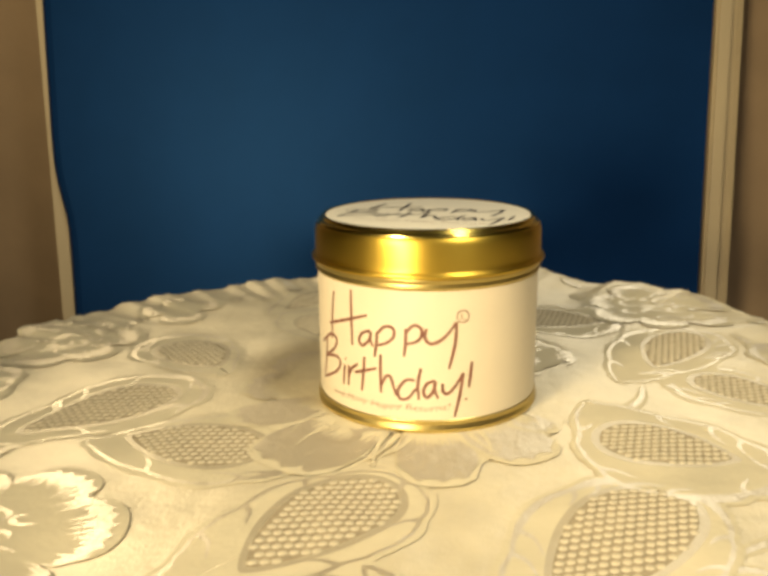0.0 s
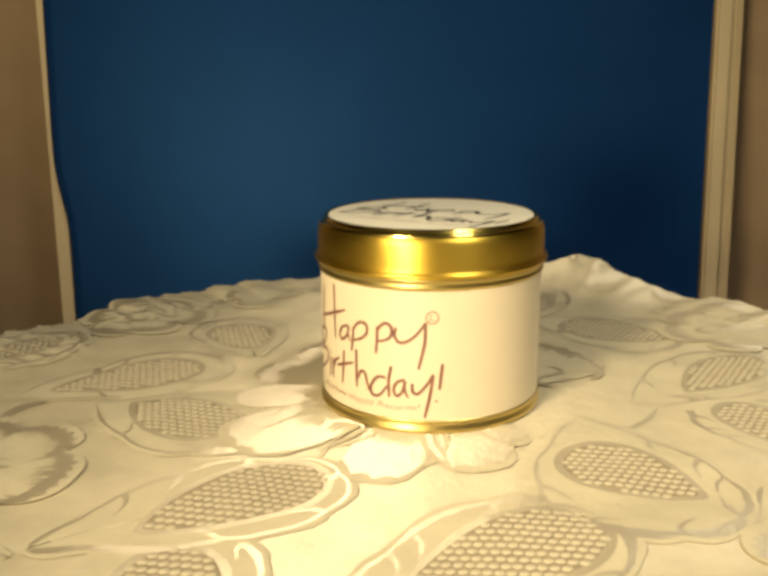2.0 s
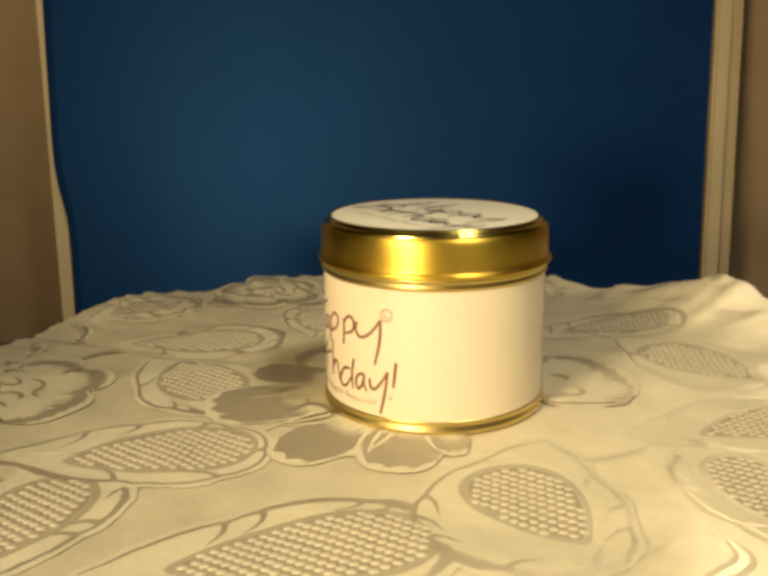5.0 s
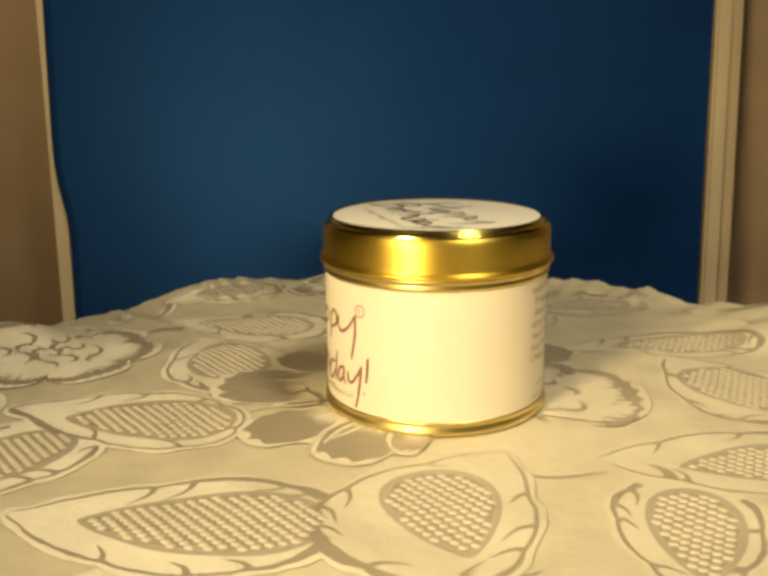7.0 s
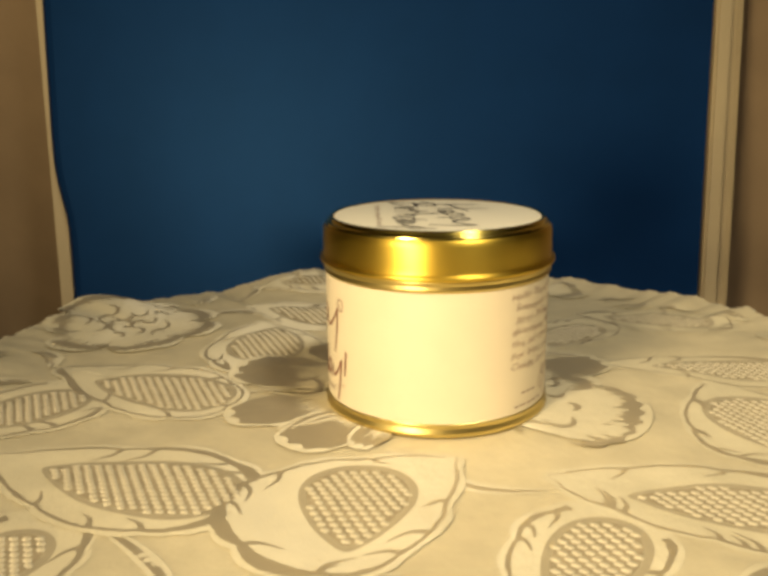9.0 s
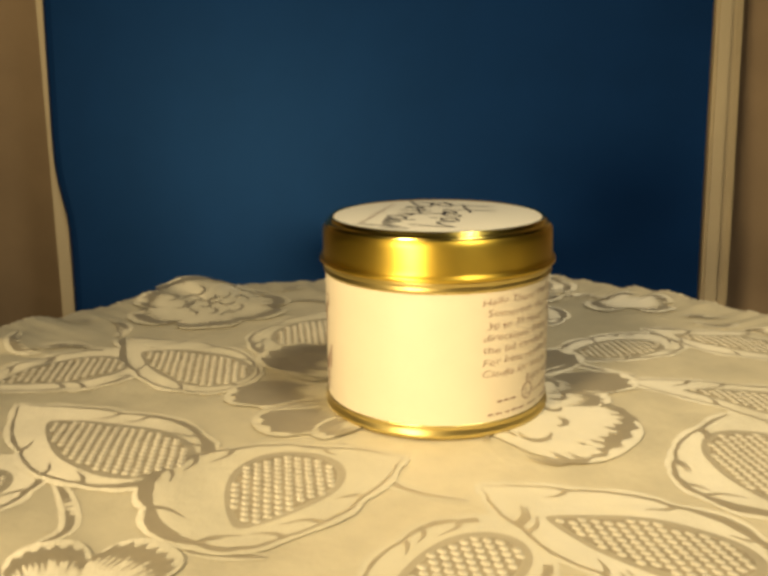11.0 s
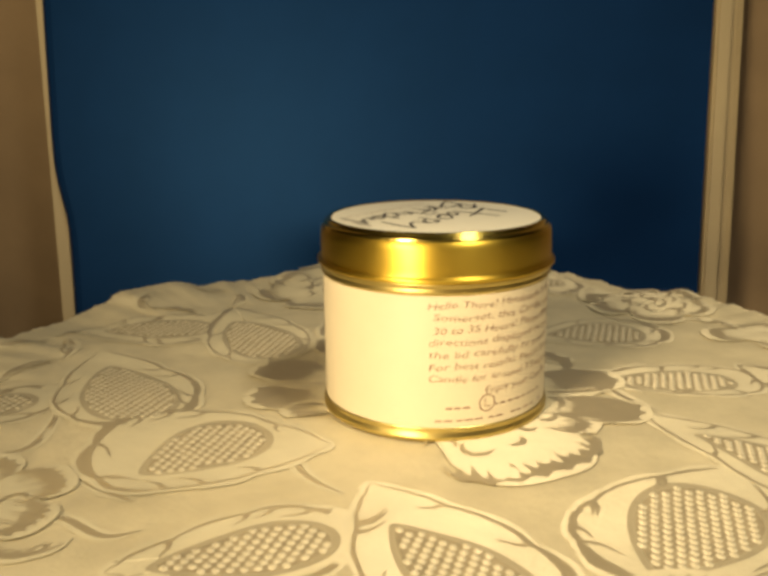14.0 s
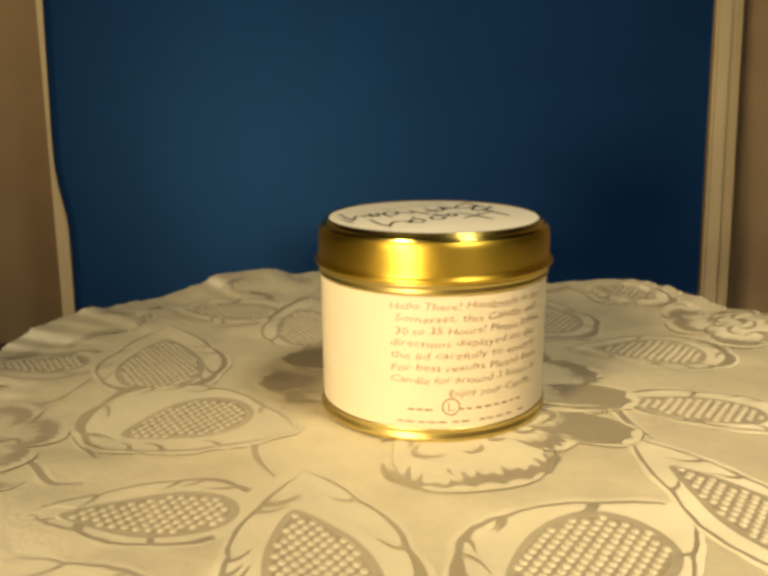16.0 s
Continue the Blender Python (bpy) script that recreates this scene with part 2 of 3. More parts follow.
def leaf(cloth, x, y, turn_deg, a, b, order, grow=0.008):
    rng = random.Random(order * 7 + 3)
    c, s = math.cos(radians(turn_deg)), math.sin(radians(turn_deg))
    up = 0.00012 + order * 0.000035

    def world_xy(u, v):
        return x + u * c - v * s, y + u * s + v * c

    def patch(outline, rings, lift, rim=0.8):
        bm = bmesh.new()
        mid = bm.verts.new(on_cloth(*world_xy(0, 0), lift))
        loops = [[bm.verts.new(on_cloth(*world_xy(u * k / rings, v * k / rings), lift * (1 if k < rings else rim)))
                  for u, v in outline] for k in range(1, rings + 1)]
        n = len(outline)
        for k in range(n):
            bm.faces.new((mid, loops[0][k], loops[0][(k + 1) % n]))
            for p, q in zip(loops, loops[1:]):
                bm.faces.new((p[k], q[k], q[(k + 1) % n], p[(k + 1) % n]))
        return bm

    du, dv, lean, ao, bo = contour_of(order)
    cl, sl = math.cos(radians(lean)), math.sin(radians(lean))
    lobes = rng.choice((7, 8, 9))
    n = 128
    path = []
    for k, (u, v) in enumerate(leaf_edge(ao, bo, n, 0.5)):
        bump = abs(math.sin(k * math.pi * lobes / n)) ** 0.7 - 0.6
        grown = 1 + (0.0014 * bump + 0.0005 * noise.noise((k * 0.5, order * 3.1, 0)) + 0.00016 * rng.uniform(-1, 1)) / math.hypot(u, v)
        path.append((du + (u * cl - v * sl) * grown, dv + (u * sl + v * cl) * grown))
    fat = rng.choice((0.0, 0.4, math.pi, math.pi + 0.4))
    swell = []
    for k in range(n + 2):
        thick = max(0, math.cos(2 * k * math.pi / n - fat)) ** 2 * (0.35 + abs(math.sin(k * math.pi * lobes / n)))
        ragged = 0.0007 * max(0, noise.noise((k * 0.31, order * 5.7, 1.5))) + 0.0004 * rng.random()
        swell.append((0.0009 + 0.0026 * thick + ragged) * min(1, 0.18 + abs(k - n / 2) / 18))
    halo = []
    for k, (u, v) in enumerate(path):
        tx, ty = path[(k + 2) % n][0] - path[k - 2][0], path[(k + 2) % n][1] - path[k - 2][1]
        reach = (swell[k] * 0.5 + 0.0017 + 0.0004 * math.sin(k * 0.55 + order)) / math.hypot(tx, ty)
        halo.append((u + ty * reach, v - tx * reach))
    field = part("leaf_motif", patch(halo, 15, up), M_FIELD, cloth, weave=True)
    # contour with thorn-like veins turned inwards
    bm = bmesh.new()
    line = [Vector(p) for p in path] + [Vector(path[0]), Vector(path[1])]
    lay = lambda u, v: on_cloth(*world_xy(u, v), up + 0.00003)
    run = []
    for p, w in zip(line + [None], swell + [0]):
        if p is not None and not covered(*world_xy(*p), order):
            run.append((p, w))
            continue
        if len(run) > 1:
            ribbon(bm, [q for q, _ in run], [r for _, r in run], lay)
        run = []
    # a thorn at each notch of the contour, and some between
    stations = [round(j * n / lobes) for j in range(lobes)] + [rng.randrange(4, n - 4) for j in range(5)]
    for k in stations:
        p, q = Vector(path[k - 2]), Vector(path[(k + 2) % n])
        along = (q - p).normalized()
        inward = Vector((-along.y, along.x))
        side = 1 if p.y > 0 else -1
        size = rng.uniform(0.55, 1.15) * grow
        p = (p + q) / 2
        vein = smooth_line([p, p + inward * size * 0.5 + along * side * size * 0.25, p + inward * size * 0.9 + along * side * size * 0.9], 4)
        if abs(k - n / 2) > 18 and not covered(*world_xy(*p), order):
            ribbon(bm, vein, [0.0019 * (1 - j / len(vein)) + 0.0002 for j in range(len(vein))], lambda u, v: on_cloth(*world_xy(u, v), up + 0.000034))
    for f in bm.faces:
        f.normal_update()
        if f.normal.z < 0:
            f.normal_flip()
    part("leaf_contour", bm, M_FLOAT, field, "shiny woven contour", weave=True)
    # open net in the middle
    part("net_ground", patch(leaf_edge(a + 0.0024, b + 0.0024, 64), 10, up + 0.00004, 0.98), M_NET, field, "open net ground", weave=True)
    # closed dark sheet: the shade of the holes is painted, nothing is cut out
    part("net_shade_sheet", patch(leaf_edge(a - 0.0002, b - 0.0002, 64), 10, up + 0.00007, 0.96), M_GAP_SHADE, field, "dark sheet for the shade in the net's holes")
    bm = bmesh.new()
    ca, sa = math.cos(radians(9)), math.sin(radians(9))
    steps = int(2 * a / 0.0021) + 6
    for i in range(-steps, steps + 1):
        for j in range(-steps, steps + 1):
            gx, gy = i * 0.0027 + (j % 2) * 0.00135, j * 0.0029
            px, py = gx * ca - gy * sa, gx * sa + gy * ca
            u, v = px * c + py * s, -px * s + py * c
            if abs(u) >= a:
                continue
            th = math.acos(max(-1, min(1, u / a)))
            if abs(v) > b * math.sin(th) * ((1.12 + math.cos(th)) / 2.12) ** 0.42 * 1.12 - 0.0004:
                continue
            stitch(bm, x + px + rng.uniform(-1, 1) * 0.0001, y + py + rng.uniform(-1, 1) * 0.0001, up + 0.00005, 36 + rng.uniform(-9, 9), 0.00148, 0.00114, 0.00030)
    tagged(part("net_stitches", bm, M_STITCH, field, "raised cream net stitches", weave=True), kind="stuff")


def stitch(bm, x, y, up, turn_deg, length=0.00134, width=0.00094, height=0.00050):
    """One padded stitch."""
    c, s = math.cos(radians(turn_deg)), math.sin(radians(turn_deg))
    z = drape(x, y) + up
    rings = []
    for r, h in ((1.0, 0.0), (0.72, 0.75)):
        rings.append([bm.verts.new((x + length * r * math.cos(a) * c - width * r * math.sin(a) * s,
                                    y + length * r * math.cos(a) * s + width * r * math.sin(a) * c, z + height * h))
                      for a in (math.pi / 3 * k for k in range(6))])
    for k in range(6):
        bm.faces.new((rings[0][k], rings[0][(k + 1) % 6], rings[1][(k + 1) % 6], rings[1][k]))
    bm.faces.new(rings[1])


def petal(parent, cx, cy, az, inner, outer, half, seed, up, finger):
    """A petal with a lobed rim; its shading runs inwards in fine points."""
    rng = random.Random(seed)
    n = 44
    lobes = max(4, round(half * 0.3)) + rng.choice((0, 1))
    bm = bmesh.new()
    cols = []
    deep = 0.0
    for k in range(n + 1):
        t = 2 * k / n - 1
        a = radians(az + half * t)
        rim = inner + (outer - inner) * (1 - abs(t) ** 3.2) ** 0.6
        rim -= min(0.0024, (outer - inner) * 0.2) * abs(math.sin(t * math.pi * lobes / 2 + seed)) * (1 - t * t * 0.5)
        deep = rng.uniform(0.3, 1.0) if k % 3 == 1 else rng.uniform(0.0, 0.35)
        low = rim - (rim - inner) * (1 - finger * (1 - deep))
        low = min(low, rim - 0.0004)
        cols.append([bm.verts.new(on_cloth(cx + r * math.cos(a), cy + r * math.sin(a), up))
                     for r in (low, (low + rim) / 2, rim)])
    for p, q in zip(cols, cols[1:]):
        for j in range(2):
            bm.faces.new((p[j], p[j + 1], q[j + 1], q[j]))
    bmesh.ops.recalc_face_normals(bm, faces=bm.faces[:])
    part("petal", bm, M_FLOAT, parent, "", weave=True)


def flower(cloth, cx, cy, petals, order, heart=True):
    """petals: (direction, outer radius, half width in degrees)."""
    up = 0.00086 + (order - 20) * 0.00001
    bm = bmesh.new()
    n = 96
    mid = bm.verts.new(on_cloth(cx, cy, up - 0.00005))
    rims = []
    for k in range(n):
        deg = 360 * k / n
        r = 0.012
        for az, outer, half in petals:
            t = ((deg - az + 180) % 360 - 180) / (half * 1.08)
            if abs(t) < 1:
                r = max(r, (outer + 0.0020) * (0.35 + 0.65 * (1 - abs(t) ** 3.2) ** 0.6))
        rims.append(r)
    loops = [[bm.verts.new(on_cloth(cx + r * q * math.cos(2 * math.pi * k / n), cy + r * q * math.sin(2 * math.pi * k / n),
                                    (up - 0.00005) * (1 if q < 1 else 0.85))) for k, r in enumerate(rims)] for q in (0.2, 0.4, 0.6, 0.8, 1.0)]
    for k in range(n):
        j = (k + 1) % n
        bm.faces.new((mid, loops[0][k], loops[0][j]))
        for p, q in zip(loops, loops[1:]):
            bm.faces.new((p[k], q[k], q[j], p[j]))
    bloom = part("flower_motif", bm, M_FIELD, cloth, weave=True)
    if not heart and len(petals) > 8:
        # curled inner petals that show beside the tin
        rng = random.Random(5)
        bm = bmesh.new()
        for k in (2, 3, 4, 5, 6, 7, 15, 17, 18):
            a, d = radians(k * 13.8), rng.uniform(0.041, 0.051)
            px, py, r = cx + d * math.cos(a), cy + d * math.sin(a), rng.uniform(0.003, 0.007)
            a0, way = rng.uniform(0, 6.28), rng.choice((-0.4, 0.4))
            arc = [Vector((px + r * math.cos(a0 + j * way), py + r * 0.8 * math.sin(a0 + j * way))) for j in range(9)]
            ribbon(bm, arc, [0.0005 + 0.0019 * math.sin(math.pi * j / 8) for j in range(9)], lambda u, v: on_cloth(u, v, up + 0.00004 + k * 0.000006))
        tagged(part("flower_heart", bm, M_FLOAT, bloom, "curled inner petals", weave=True), kind="stuff")
        # pale folds that run out over the dark petals
        bm = bmesh.new()
        for k, (az, bend, far) in enumerate(((214, 9, 0.058), (226, 5, 0.063), (252, 4, 0.064), (257, -5, 0.061), (263, -8, 0.057), (284, 6, 0.060), (289, 3, 0.056), (294, -4, 0.055), (310, 7, 0.054), (106, 8, 0.064), (113, 3, 0.060))):
            fold = []
            for j in range(9):
                d, a = 0.040 + (far - 0.040) * j / 8, radians(az + bend * (j / 8) ** 2)
                fold.append(Vector((cx + d * math.cos(a), cy + d * math.sin(a))))
            ribbon(bm, fold, [0.0017 * (1 - j / 9) + 0.0003 for j in range(9)], lambda u, v: on_cloth(u, v, up + 0.00014 + k * 0.000004))
        tagged(part("petal_folds", bm, M_FIELD, bloom, "pale woven folds", weave=True), kind="stuff")
    for k, (az, outer, half) in enumerate(petals):
        solid = not heart and len(petals) > 8 and (195 < az < 305 or 85 < az < 130)
        petal(bloom, cx, cy, az, outer * 0.55 if solid else outer - min(0.014, 0.5 * outer), outer, half * (0.95 if solid else 1), order * 31 + k, up + k * 0.000006, 0.35 if solid else 0.7)
    if heart:
        rng = random.Random(order)
        bm = bmesh.new()
        for k in range(17):
            a, d = k * 2.4, 0.003 + 0.0011 * k
            px, py, r = cx + d * math.cos(a), cy + d * math.sin(a), rng.uniform(0.003, 0.006)
            a0 = rng.uniform(0, 6.28)
            arc = [Vector((px + r * math.cos(a0 + j * 0.45), py + r * 0.7 * math.sin(a0 + j * 0.45))) for j in range(9)]
            ribbon(bm, arc, [0.0004 + rng.uniform(0.0010, 0.0020) * math.sin(math.pi * j / 8) for j in range(9)], lambda u, v: on_cloth(u, v, up + 0.00004 + k * 0.000006))
        tagged(part("flower_heart", bm, M_FLOAT, bloom, "curled inner petals", weave=True), kind="stuff")


BLOOMS = ((0.0, 0.0, 0.074), (-0.117, -0.106, 0.042), (-0.155, 0.052, 0.032), (0.131, -0.083, 0.034), (0.112, 0.112, 0.036), (-0.121, 0.106, 0.024))


def scroll(cloth, x, y, turn_deg, length, bend, order):
    """A curled woven spray: a pale band with a shiny line and barbs in it."""
    rng = random.Random(order * 13 + 5)
    points, heading = [Vector((x, y))], radians(turn_deg)
    for k in range(22):
        heading += bend * (0.3 + k / 22)
        points.append(points[-1] + Vector((math.cos(heading), math.sin(heading))) * length / 22)
    up = 0.00034 + order * 0.00001
    bm = bmesh.new()
    ribbon(bm, points, [0.0010 + 0.0056 * math.sin(math.pi * min(1, (k + 1) / 22)) ** 0.7 for k in range(23)], lambda u, v: on_cloth(u, v, up))
    band = part("scroll_motif", bm, M_FIELD, cloth, weave=True)
    bm = bmesh.new()
    ribbon(bm, points[:-2], [0.0005 + 0.0019 * math.sin(math.pi * (k + 1) / 23) ** 2 + 0.0004 * rng.random() for k in range(21)], lambda u, v: on_cloth(u, v, up + 0.00004))
    for k in range(4, 18, 3):
        along = (points[k + 1] - points[k]).normalized()
        side = Vector((-along.y, along.x)) * (1 if bend > 0 else -1)
        size = rng.uniform(0.003, 0.006)
        barb = smooth_line([points[k], points[k] + side * size * 0.5 + along * size * 0.4, points[k] + side * size * 0.8 + along * size], 4)
        ribbon(bm, barb, [0.0014 * (1 - j / len(barb)) + 0.0003 for j in range(len(barb))], lambda u, v: on_cloth(u, v, up + 0.00005))
    part("scroll_line", bm, M_FLOAT, band, "shiny woven line", weave=True)


def stem(cloth, points, order):
    """A woven stem: a pale band under a shiny line."""
    line = smooth_line([Vector((x / 1000, y / 1000)) for x, y in points], 6)
    n = len(line) - 1
    up = 0.00016 + order * 0.00001
    bm = bmesh.new()
    ribbon(bm, line, [0.0022 + 0.0034 * math.sin(math.pi * k / n) for k in range(n + 1)], lambda u, v: on_cloth(u, v, up))
    band = part("stem_motif", bm, M_FIELD, cloth, weave=True)
    bm = bmesh.new()
    ribbon(bm, line, [0.0007 + 0.0016 * math.sin(math.pi * k / n) ** 0.7 for k in range(n + 1)], lambda u, v: on_cloth(u, v, up + 0.00003))
    part("stem_line", bm, M_FLOAT, band, "shiny woven line", weave=True)


def tablecloth():
    bm = bmesh.new()
    steps, rows = 640, 126
    loops = []
    mid = bm.verts.new((0, 0, 0))

    def hem(a):
        return CLOTH_R + 0.0011 * abs(math.sin(a * 66)) + 0.0022 * math.sin(a * 9 + 1) * math.sin(a * 4)

    for i in range(1, rows + 1):
        row = []
        for k in range(steps):
            a = 2 * math.pi * k / steps
            r = hem(a) * i / rows
            row.append(bm.verts.new(on_cloth(r * math.cos(a), r * math.sin(a), 0)))
        loops.append(row)
    for shrink, down in ((1.001, 0.0007), (0.997, 0.0013), (0.93, 0.0014)):
        loops.append([bm.verts.new((v.co.x * shrink, v.co.y * shrink, drape(v.co.x * shrink, v.co.y * shrink) - down)) for v in loops[rows - 1]])
    for k in range(steps):
        j = (k + 1) % steps
        bm.faces.new((mid, loops[0][k], loops[0][j]))
        for p, q in zip(loops, loops[1:]):
            bm.faces.new((p[k], q[k], q[j], p[j]))
    cloth = part("tablecloth", bm, M_GROUND, weave=True)
    tagged(cloth, "round cream damask tablecloth with woven leaves and net", "tablecloth")
    # picot stitches along the hem
    bm = bmesh.new()
    for k in range(330):
        a = 2 * math.pi * k / 330
        r = hem(a) - 0.0006
        stitch(bm, r * math.cos(a), r * math.sin(a), -0.0003, math.degrees(a), 0.0013, 0.0014, 0.0006)
    tagged(part("hem_stitches", bm, M_STITCH, cloth, "cream hem stitching", weave=True), kind="stuff")
    for k, (x, y, d, a, b) in enumerate(LEAVES):
        leaf(cloth, x, y, d, a, b, k)
    # the flower under the tin, then those near the hem
    flower(cloth, 0.0, 0.0, [(52, 0.075, 25), (80, 0.062, 8), (97, 0.075, 13), (124, 0.071, 15), (150, 0.067, 15), (178, 0.066, 15), (204, 0.069, 13),
                             (234, 0.076, 19), (273, 0.070, 15), (301, 0.063, 17), (319, 0.052, 9)], 20, False)
    flower(cloth, -0.117, -0.106, [(15, 0.042, 30), (62, 0.042, 26), (110, 0.040, 26), (160, 0.040, 28), (215, 0.042, 30), (270, 0.034, 28), (320, 0.040, 26)], 21)
    flower(cloth, -0.155, 0.052, [(-40, 0.030, 30), (20, 0.032, 30), (80, 0.030, 30), (140, 0.027, 30), (200, 0.026, 30), (265, 0.032, 34)], 22)
    flower(cloth, 0.131, -0.083, [(150, 0.033, 28), (100, 0.032, 26), (200, 0.030, 26), (250, 0.030, 26), (40, 0.034, 28), (320, 0.032, 30)], 23)
    flower(cloth, 0.112, 0.112, [(210, 0.036, 28), (260, 0.034, 26), (160, 0.034, 26), (110, 0.034, 26), (20, 0.034, 30), (310, 0.034, 26)], 24)
    flower(cloth, -0.121, 0.106, [(200, 0.018, 40), (290, 0.024, 36), (30, 0.020, 40), (110, 0.018, 36)], 25, False)
    for k, points in enumerate((((44, -27), (59, -17), (69, -11), (75, -2), (78, 9)), ((103, -97), (94, -92), (80, -98), (69, -106)),
                                ((103, -60), (104, -50), (106, -40)), ((126, -63), (121, -50), (123, -34), (117, -27)),
                                ((-14, 78), (-20, 68), (-32, 57), (-45, 59)))):
        stem(cloth, points, k)
    # curled sprays in the free ground
    rng = random.Random(12)
    taken = []
    for k in range(900):
        a, r = rng.uniform(0, 2 * math.pi), rng.uniform(0.146, 0.176)
        x, y = r * math.cos(a), r * math.sin(a)
        if covered(x, y, -1) or any(math.hypot(x - bx, y - by) < br + 0.002 for bx, by, br in BLOOMS) or any(math.hypot(x - px, y - py) < 0.022 for px, py in taken):
            continue
        taken.append((x, y))
        swing = rng.choice((-1, 1))
        way = math.degrees(a) + 90 * swing + rng.uniform(-15, 15)
        length = rng.uniform(0.020, 0.030)
        scroll(cloth, x - 0.5 * length * math.cos(radians(way)), y - 0.5 * length * math.sin(radians(way)), way, length, rng.choice((-1, 1)) * rng.uniform(0.05, 0.13), len(taken) % 16)
    return cloth


def turntable():
    ob = new("turntable")
    part("plate", lathe([(0.0005, -0.0135), (0.174, -0.0135), (0.176, -0.011), (0.176, -0.006), (0.174, -0.0035), (0.0005, -0.0035)]), M_WOOD, ob)
    part("foot", lathe([(0.0005, -0.125), (0.12, -0.125), (0.118, -0.115), (0.03, -0.105), (0.025, -0.0135), (0.0005, -0.0135)]), M_WOOD, ob)
    return tagged(ob, "round wooden turntable hidden under the cloth", "turntable")


# ---- the candle tin ----
TIN_R = 0.0375
# strokes of the brush lettering: turn about the tin in degrees, height in millimetres
LETTERS = {
    "H": "217.3 42.7, 215.6 35.2, 214.7 26.7; 230.6 44.8, 230.7 35.3, 231.0 26.7; 212.7 31.5, 227.0 34.6, 240.2 37.5",
    "a": "241.9 32.7, 237.4 31.5, 235.4 29.0, 237.3 27.5, 241.1 29.4, 242.4 32.6, 242.0 30.0, 243.5 27.7",
    "p": "245.7 32.7, 245.3 28.9, 244.2 24.5; 245.4 31.9, 249.7 34.7, 253.9 34.3, 253.9 31.5, 250.5 29.5, 246.0 28.4",
    "p_second": "260.0 34.6, 259.8 29.8, 259.1 25.6; 260.0 33.3, 263.6 35.7, 267.1 34.8, 267.1 32.0, 264.2 30.4, 260.4 29.7",
    "y": "269.6 34.8, 268.9 32.0, 271.1 30.1, 275.1 30.6, 279.7 33.1, 283.6 36.7; 283.6 36.7, 283.3 30.8, 282.0 26.4, 280.3 21.8",
    "B": "209.2 25.8, 207.7 19.1, 204.9 11.4; 203.3 23.6, 213.1 27.7, 219.2 27.0, 216.6 23.4, 207.7 19.6; 207.7 19.6, 218.8 21.1, 221.9 19.1, 217.9 15.7, 204.9 11.4",
    "i": "225.4 19.3, 224.8 15.9, 224.4 12.6; 226.0 21.7, 226.2 21.1",
    "r": "228.4 19.6, 228.2 16.2, 227.9 12.7; 228.2 16.2, 230.7 19.1, 234.4 20.9",
    "t": "238.5 23.8, 237.7 17.9, 236.7 12.3; 232.3 17.9, 238.5 19.3, 245.2 20.8",
    "h": "247.4 25.5, 247.3 19.5, 247.5 13.0; 247.6 15.4, 250.3 18.7, 252.7 18.4, 253.7 16.0, 255.3 12.8",
    "d": "264.2 18.2, 259.8 17.9, 256.2 14.6, 257.2 11.8, 261.3 12.3, 264.8 15.5; 267.1 22.1, 265.7 17.1, 266.1 11.8",
    "a_second": "273.8 18.1, 270.0 17.1, 268.3 14.6, 269.8 12.6, 272.7 14.3, 274.0 17.9, 273.7 15.1, 275.3 12.2",
    "y_second": "277.3 17.1, 277.6 14.5, 280.0 13.8, 283.7 16.3, 287.3 20.2; 287.3 20.2, 286.0 14.2, 284.6 9.7, 283.2 5.9",
    "exclamation": "291.6 23.6, 290.9 19.4, 290.2 15.2; 288.9 11.8, 288.7 11.2",
}


def strokes(letter):
    for one in LETTERS[letter].split(";"):
        yield [tuple(float(v) for v in p.split()) for p in one.split(",")]


def round_tin(off):
    def place(s, z):
        a = s / TIN_R
        return Vector(((TIN_R + off) * math.cos(a), (TIN_R + off) * math.sin(a), z))
    return place


def flat_on_lid(height):
    c, s = math.cos(radians(-13)), math.sin(radians(-13))

    def place(u, v):
        u, v = u - radians(250) * TIN_R, v - 0.025
        return Vector((0.002 + u * c - v * s, -0.002 + u * s + v * c, height))
    return place


def brush(parent, letter, place, material, width):
    bm = bmesh.new()
    for st in strokes(letter):
        line = smooth_line([Vector((radians(d) * TIN_R, z / 1000)) for d, z in st], 6)
        n = len(line) - 1
        ribbon(bm, line, [width * (0.75 + 0.35 * math.sin(0.6 + 2.4 * k / max(1, n))) for k in range(n + 1)], place)
    part(letter.split("_")[0].lower() + "_letter", bm, material, parent, weave=False)


def line_of_text(parent, words, start, end, z, size, place, material, thin):
    """A line of small lettering, stretched between two directions on the tin."""
    cu = bpy.data.curves.new("text", "FONT")
    cu.body, cu.size, cu.shear, cu.offset, cu.resolution_u = words, 1.0, 0.15, thin, 2
    tmp = bpy.data.objects.new("text", cu)
    me = bpy.data.meshes.new_from_object(tmp)
    bpy.data.objects.remove(tmp)
    xs = [v.co.x for v in me.vertices]
    x0, x1 = min(xs), max(xs)
    a0, a1 = radians(start) * TIN_R, radians(end) * TIN_R
    bm = bmesh.new()
    bm.from_mesh(me)
    bpy.data.meshes.remove(me)
    for v in bm.verts:
        f = (v.co.x - x0) / (x1 - x0)
        v.co = place(a0 + (a1 - a0) * f, (z + v.co.y * size + 0.25 * math.sin(f * 19 + z)) / 1000)
    part("text_line", bm, material, parent)


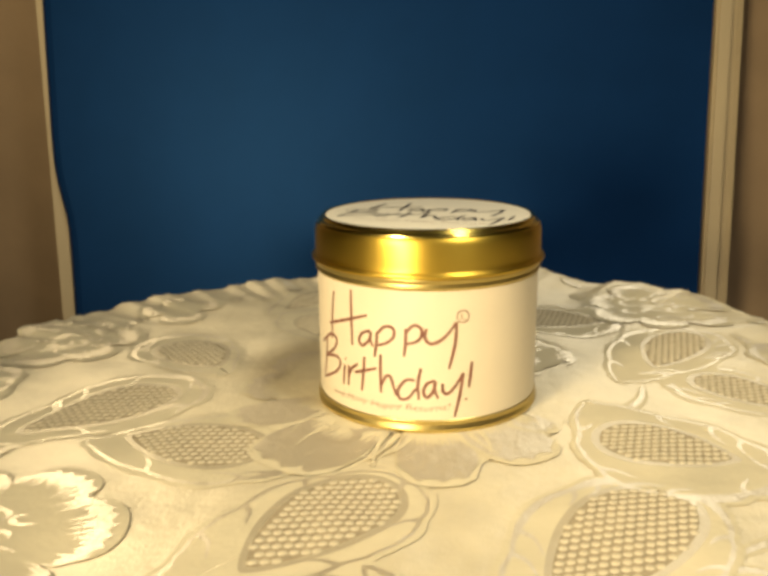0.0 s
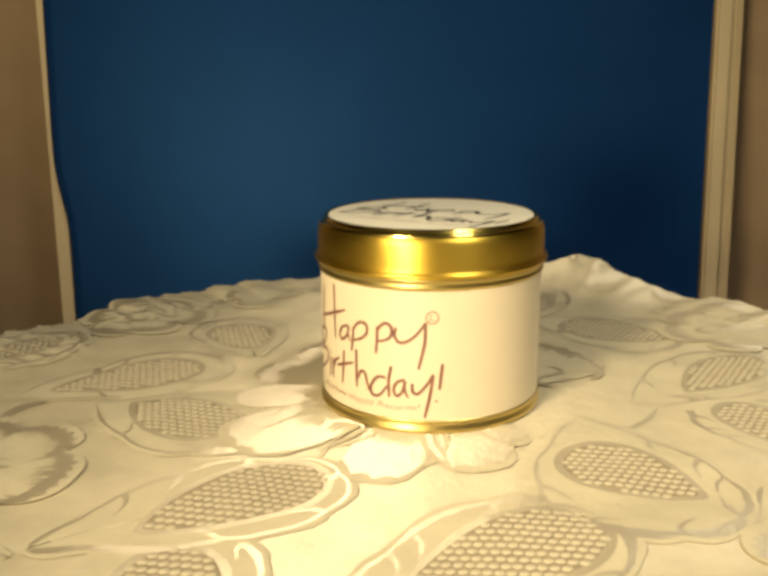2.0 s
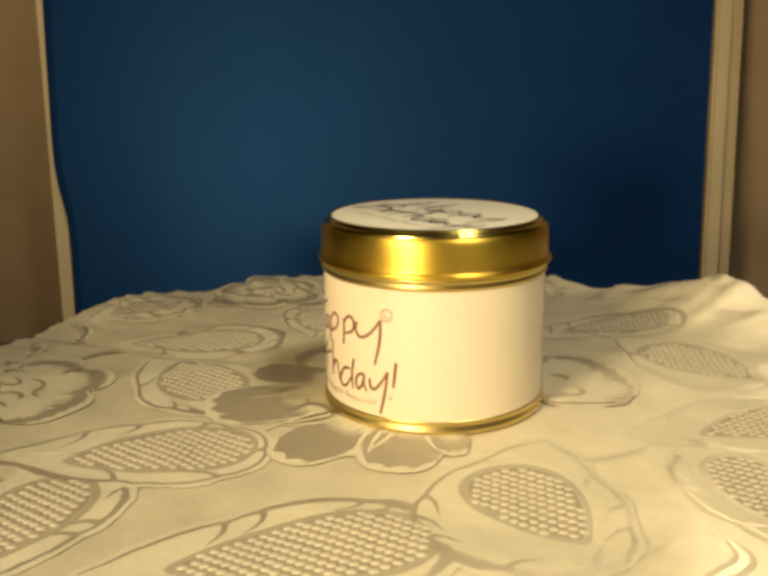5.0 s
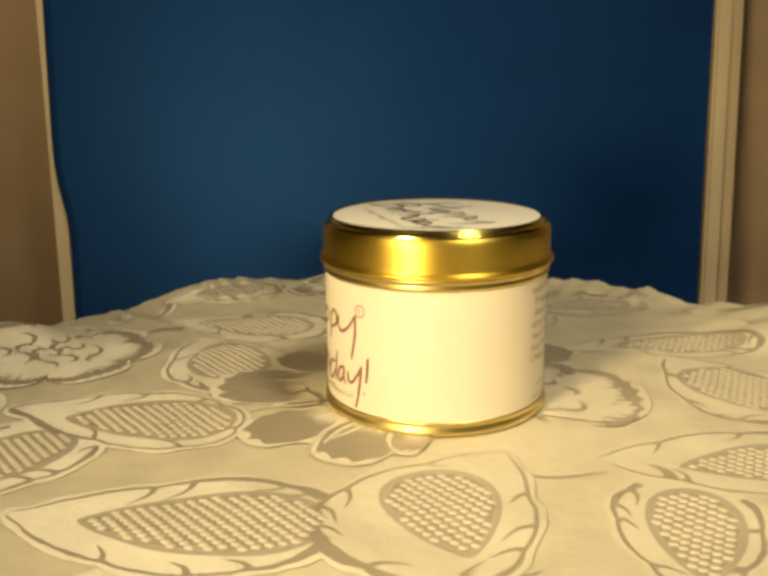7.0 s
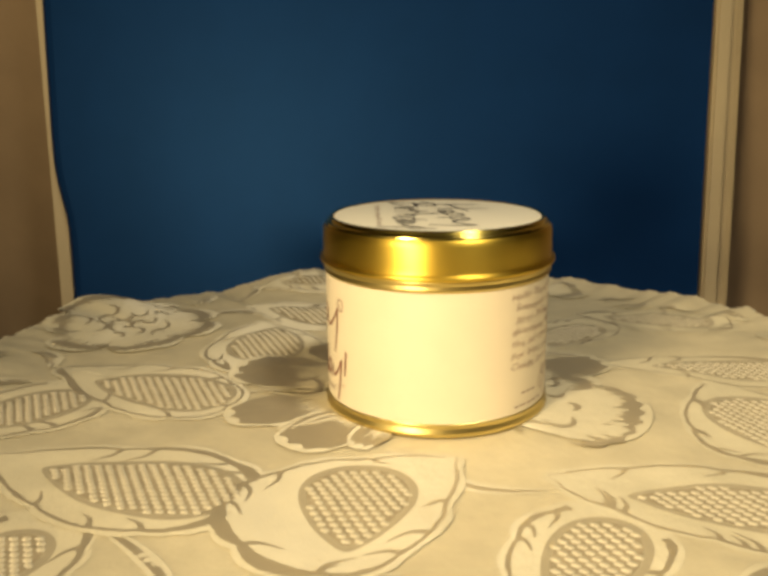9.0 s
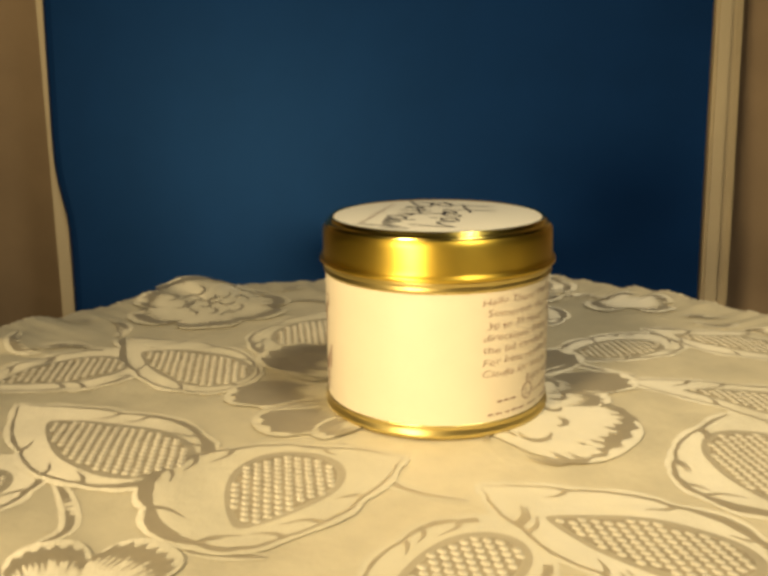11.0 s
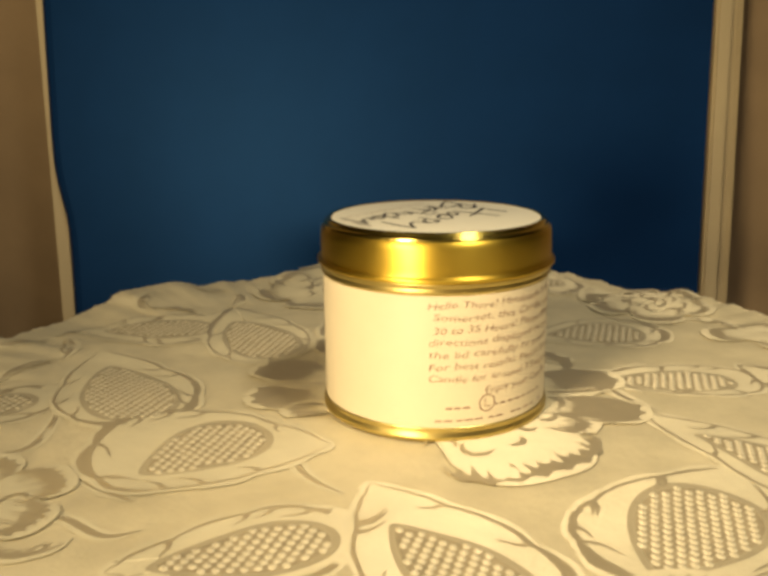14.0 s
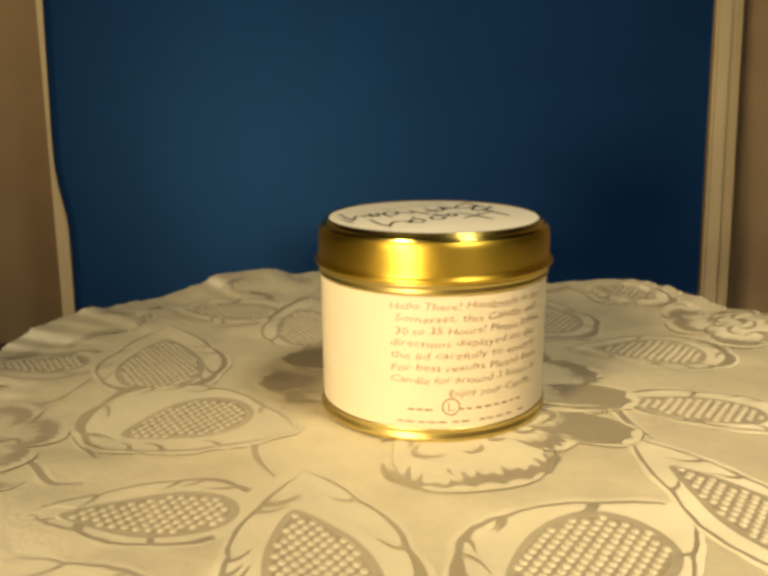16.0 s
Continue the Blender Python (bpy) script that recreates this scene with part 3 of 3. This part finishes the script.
def bars(parent, spans, z, height, place, material):
    """Plain bars in place of lettering."""
    for a, b in spans:
        bm = bmesh.new()
        n = max(2, int((b - a) / 2))
        ribbon(bm, [Vector((radians(a + (b - a) * k / n) * TIN_R, z / 1000)) for k in range(n + 1)], [height / 1000] * (n + 1), place)
        part("text_bar", bm, material, parent)


def ring_mark(parent, deg, z, r, place):
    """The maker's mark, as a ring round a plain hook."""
    bm = bmesh.new()
    mid, r, z = radians(deg) * TIN_R, r / 1000, z / 1000
    ring = [Vector((mid + r * math.cos(k * 0.2618), z + r * math.sin(k * 0.2618))) for k in range(25)]
    ribbon(bm, ring, [0.00038] * 25, place)
    hook = [Vector((mid - 0.25 * r, z + 0.55 * r)), Vector((mid - 0.3 * r, z - 0.4 * r)), Vector((mid + 0.45 * r, z - 0.45 * r))]
    ribbon(bm, hook, [0.0003] * 3, place)
    part("ring_mark", bm, M_INK_PALE, parent)


def candle_tin():
    tin = new("candle_tin")
    part("label", lathe([(TIN_R, 0.0032), (TIN_R, 0.0480)]), M_LABEL, tin, "cream paper label round the tin")
    part("base_rim", lathe([(0.0005, 0.0006), (0.0360, 0.0006), (0.0376, 0.0004), (0.0382, 0.0010), (0.0383, 0.0022), (0.0377, 0.0030),
                            (0.0376, 0.0042), (0.0379, 0.0046), (0.0375, 0.0050), (0.0370, 0.0052)]), M_PALE, tin, "gold rolled base rim")
    part("neck_band", lathe([(0.0372, 0.0462), (0.0377, 0.0466), (0.0382, 0.0474), (0.0378, 0.0482), (0.0379, 0.0490), (0.0385, 0.0496), (0.0380, 0.0504)]), M_PALE, tin, "gold neck band")
    lid = part("lid", lathe([(0.0376, 0.0500), (0.0389, 0.0501), (0.0394, 0.0508), (0.0393, 0.0515), (0.0388, 0.0518), (0.0384, 0.0519), (0.0383, 0.0521), (0.0382, 0.0526), (0.0382, 0.0540), (0.0381, 0.0600),
                             (0.0379, 0.0612), (0.0375, 0.0620), (0.0371, 0.0624)]), M_GOLD, tin, "gold lid with a rolled edge")
    part("lid_rim", lathe([(0.0372, 0.0622), (0.0371, 0.0629), (0.0367, 0.0634), (0.0363, 0.0635), (0.0360, 0.0638), (0.0358, 0.0644), (0.0354, 0.0648), (0.0349, 0.0648),
                           (0.0345, 0.0645), (0.0342, 0.0643), (0.0005, 0.0643)]), M_BRIGHT, lid, "polished gold rim")
    part("lid_label", lathe([(0.0343, 0.0643), (0.0343, 0.06455), (0.0341, 0.0646), (0.0004, 0.0646)]), M_DISC, lid, "round cream lid label")
    on_side = round_tin(0.00012)
    for letter in LETTERS:
        brush(tin, letter, on_side, M_INK, 0.00096)
        brush(lid, letter, flat_on_lid(0.0647), M_BLACK, 0.0010)
    line_of_text(tin, "and Many Happy Returns!", 216, 281, 8.2, 2.9, on_side, M_INK_PALE, -0.012)
    ring_mark(tin, 286.7, 38.3, 1.9, on_side)
    line_of_text(lid, "and Many Happy Returns!", 216, 281, 6.0, 2.9, flat_on_lid(0.0647), M_INK_PALE, -0.012)
    for words, a, b, z in (("Hello There! Handmade in the", 19.5, 99, 42.4), ("Somerset, this Candle will", 22, 97, 38.6),
                           ("30 to 35 Hours! Please follow", 22, 101, 34.8), ("directions displayed on the", 20, 96, 31.0),
                           ("the lid carefully to ensure", 20, 96, 27.2), ("For best results Please burn", 20, 99, 23.4),
                           ("Candle for around 3 hours at", 20, 98, 19.5), ("Enjoy your Candle", 47, 93, 15.4)):
        line_of_text(tin, words, a, b, z, 3.2, on_side, M_INK_PALE, -0.012)
    # maker's mark and address as plain shapes
    ring_mark(tin, 48, 12.1, 2.6, on_side)
    bars(tin, [(28, 31), (32, 35), (36, 39.5), (52.5, 54), (55.5, 58), (60, 63), (64.5, 68), (69.5, 72), (74, 77), (79, 81), (83, 86)], 11.2, 0.5, on_side, M_INK_PALE)
    bars(tin, [(23, 26), (27, 31), (33, 36), (37, 41), (42, 46), (49, 52), (53, 57), (62, 65), (66, 69), (71, 75), (77, 80), (85, 89)], 7.2, 0.45, on_side, M_INK_PALE)
    return tagged(tin, "gold lidded candle tin with cream lettered label", "tin")


room()
backdrop()
disc = turntable()
cloth = tablecloth()
tin = candle_tin()


def turn(t):
    """The turntable's clockwise turn, in degrees."""
    return 7.91 * t + 0.0125 * t * t


def motions():
    times = [k * 0.5 for k in range(33)]
    for thing in (disc, cloth):
        walk(thing, [(t, pose(0.0007, 0.0038, 0, 0, 0, -turn(t))) for t in times])
    walk(tin, [(t, pose(0, 0, 0, 0, 0, -turn(t)) @ pose(0.0006, 0.0037, 0)) for t in times])


motions()
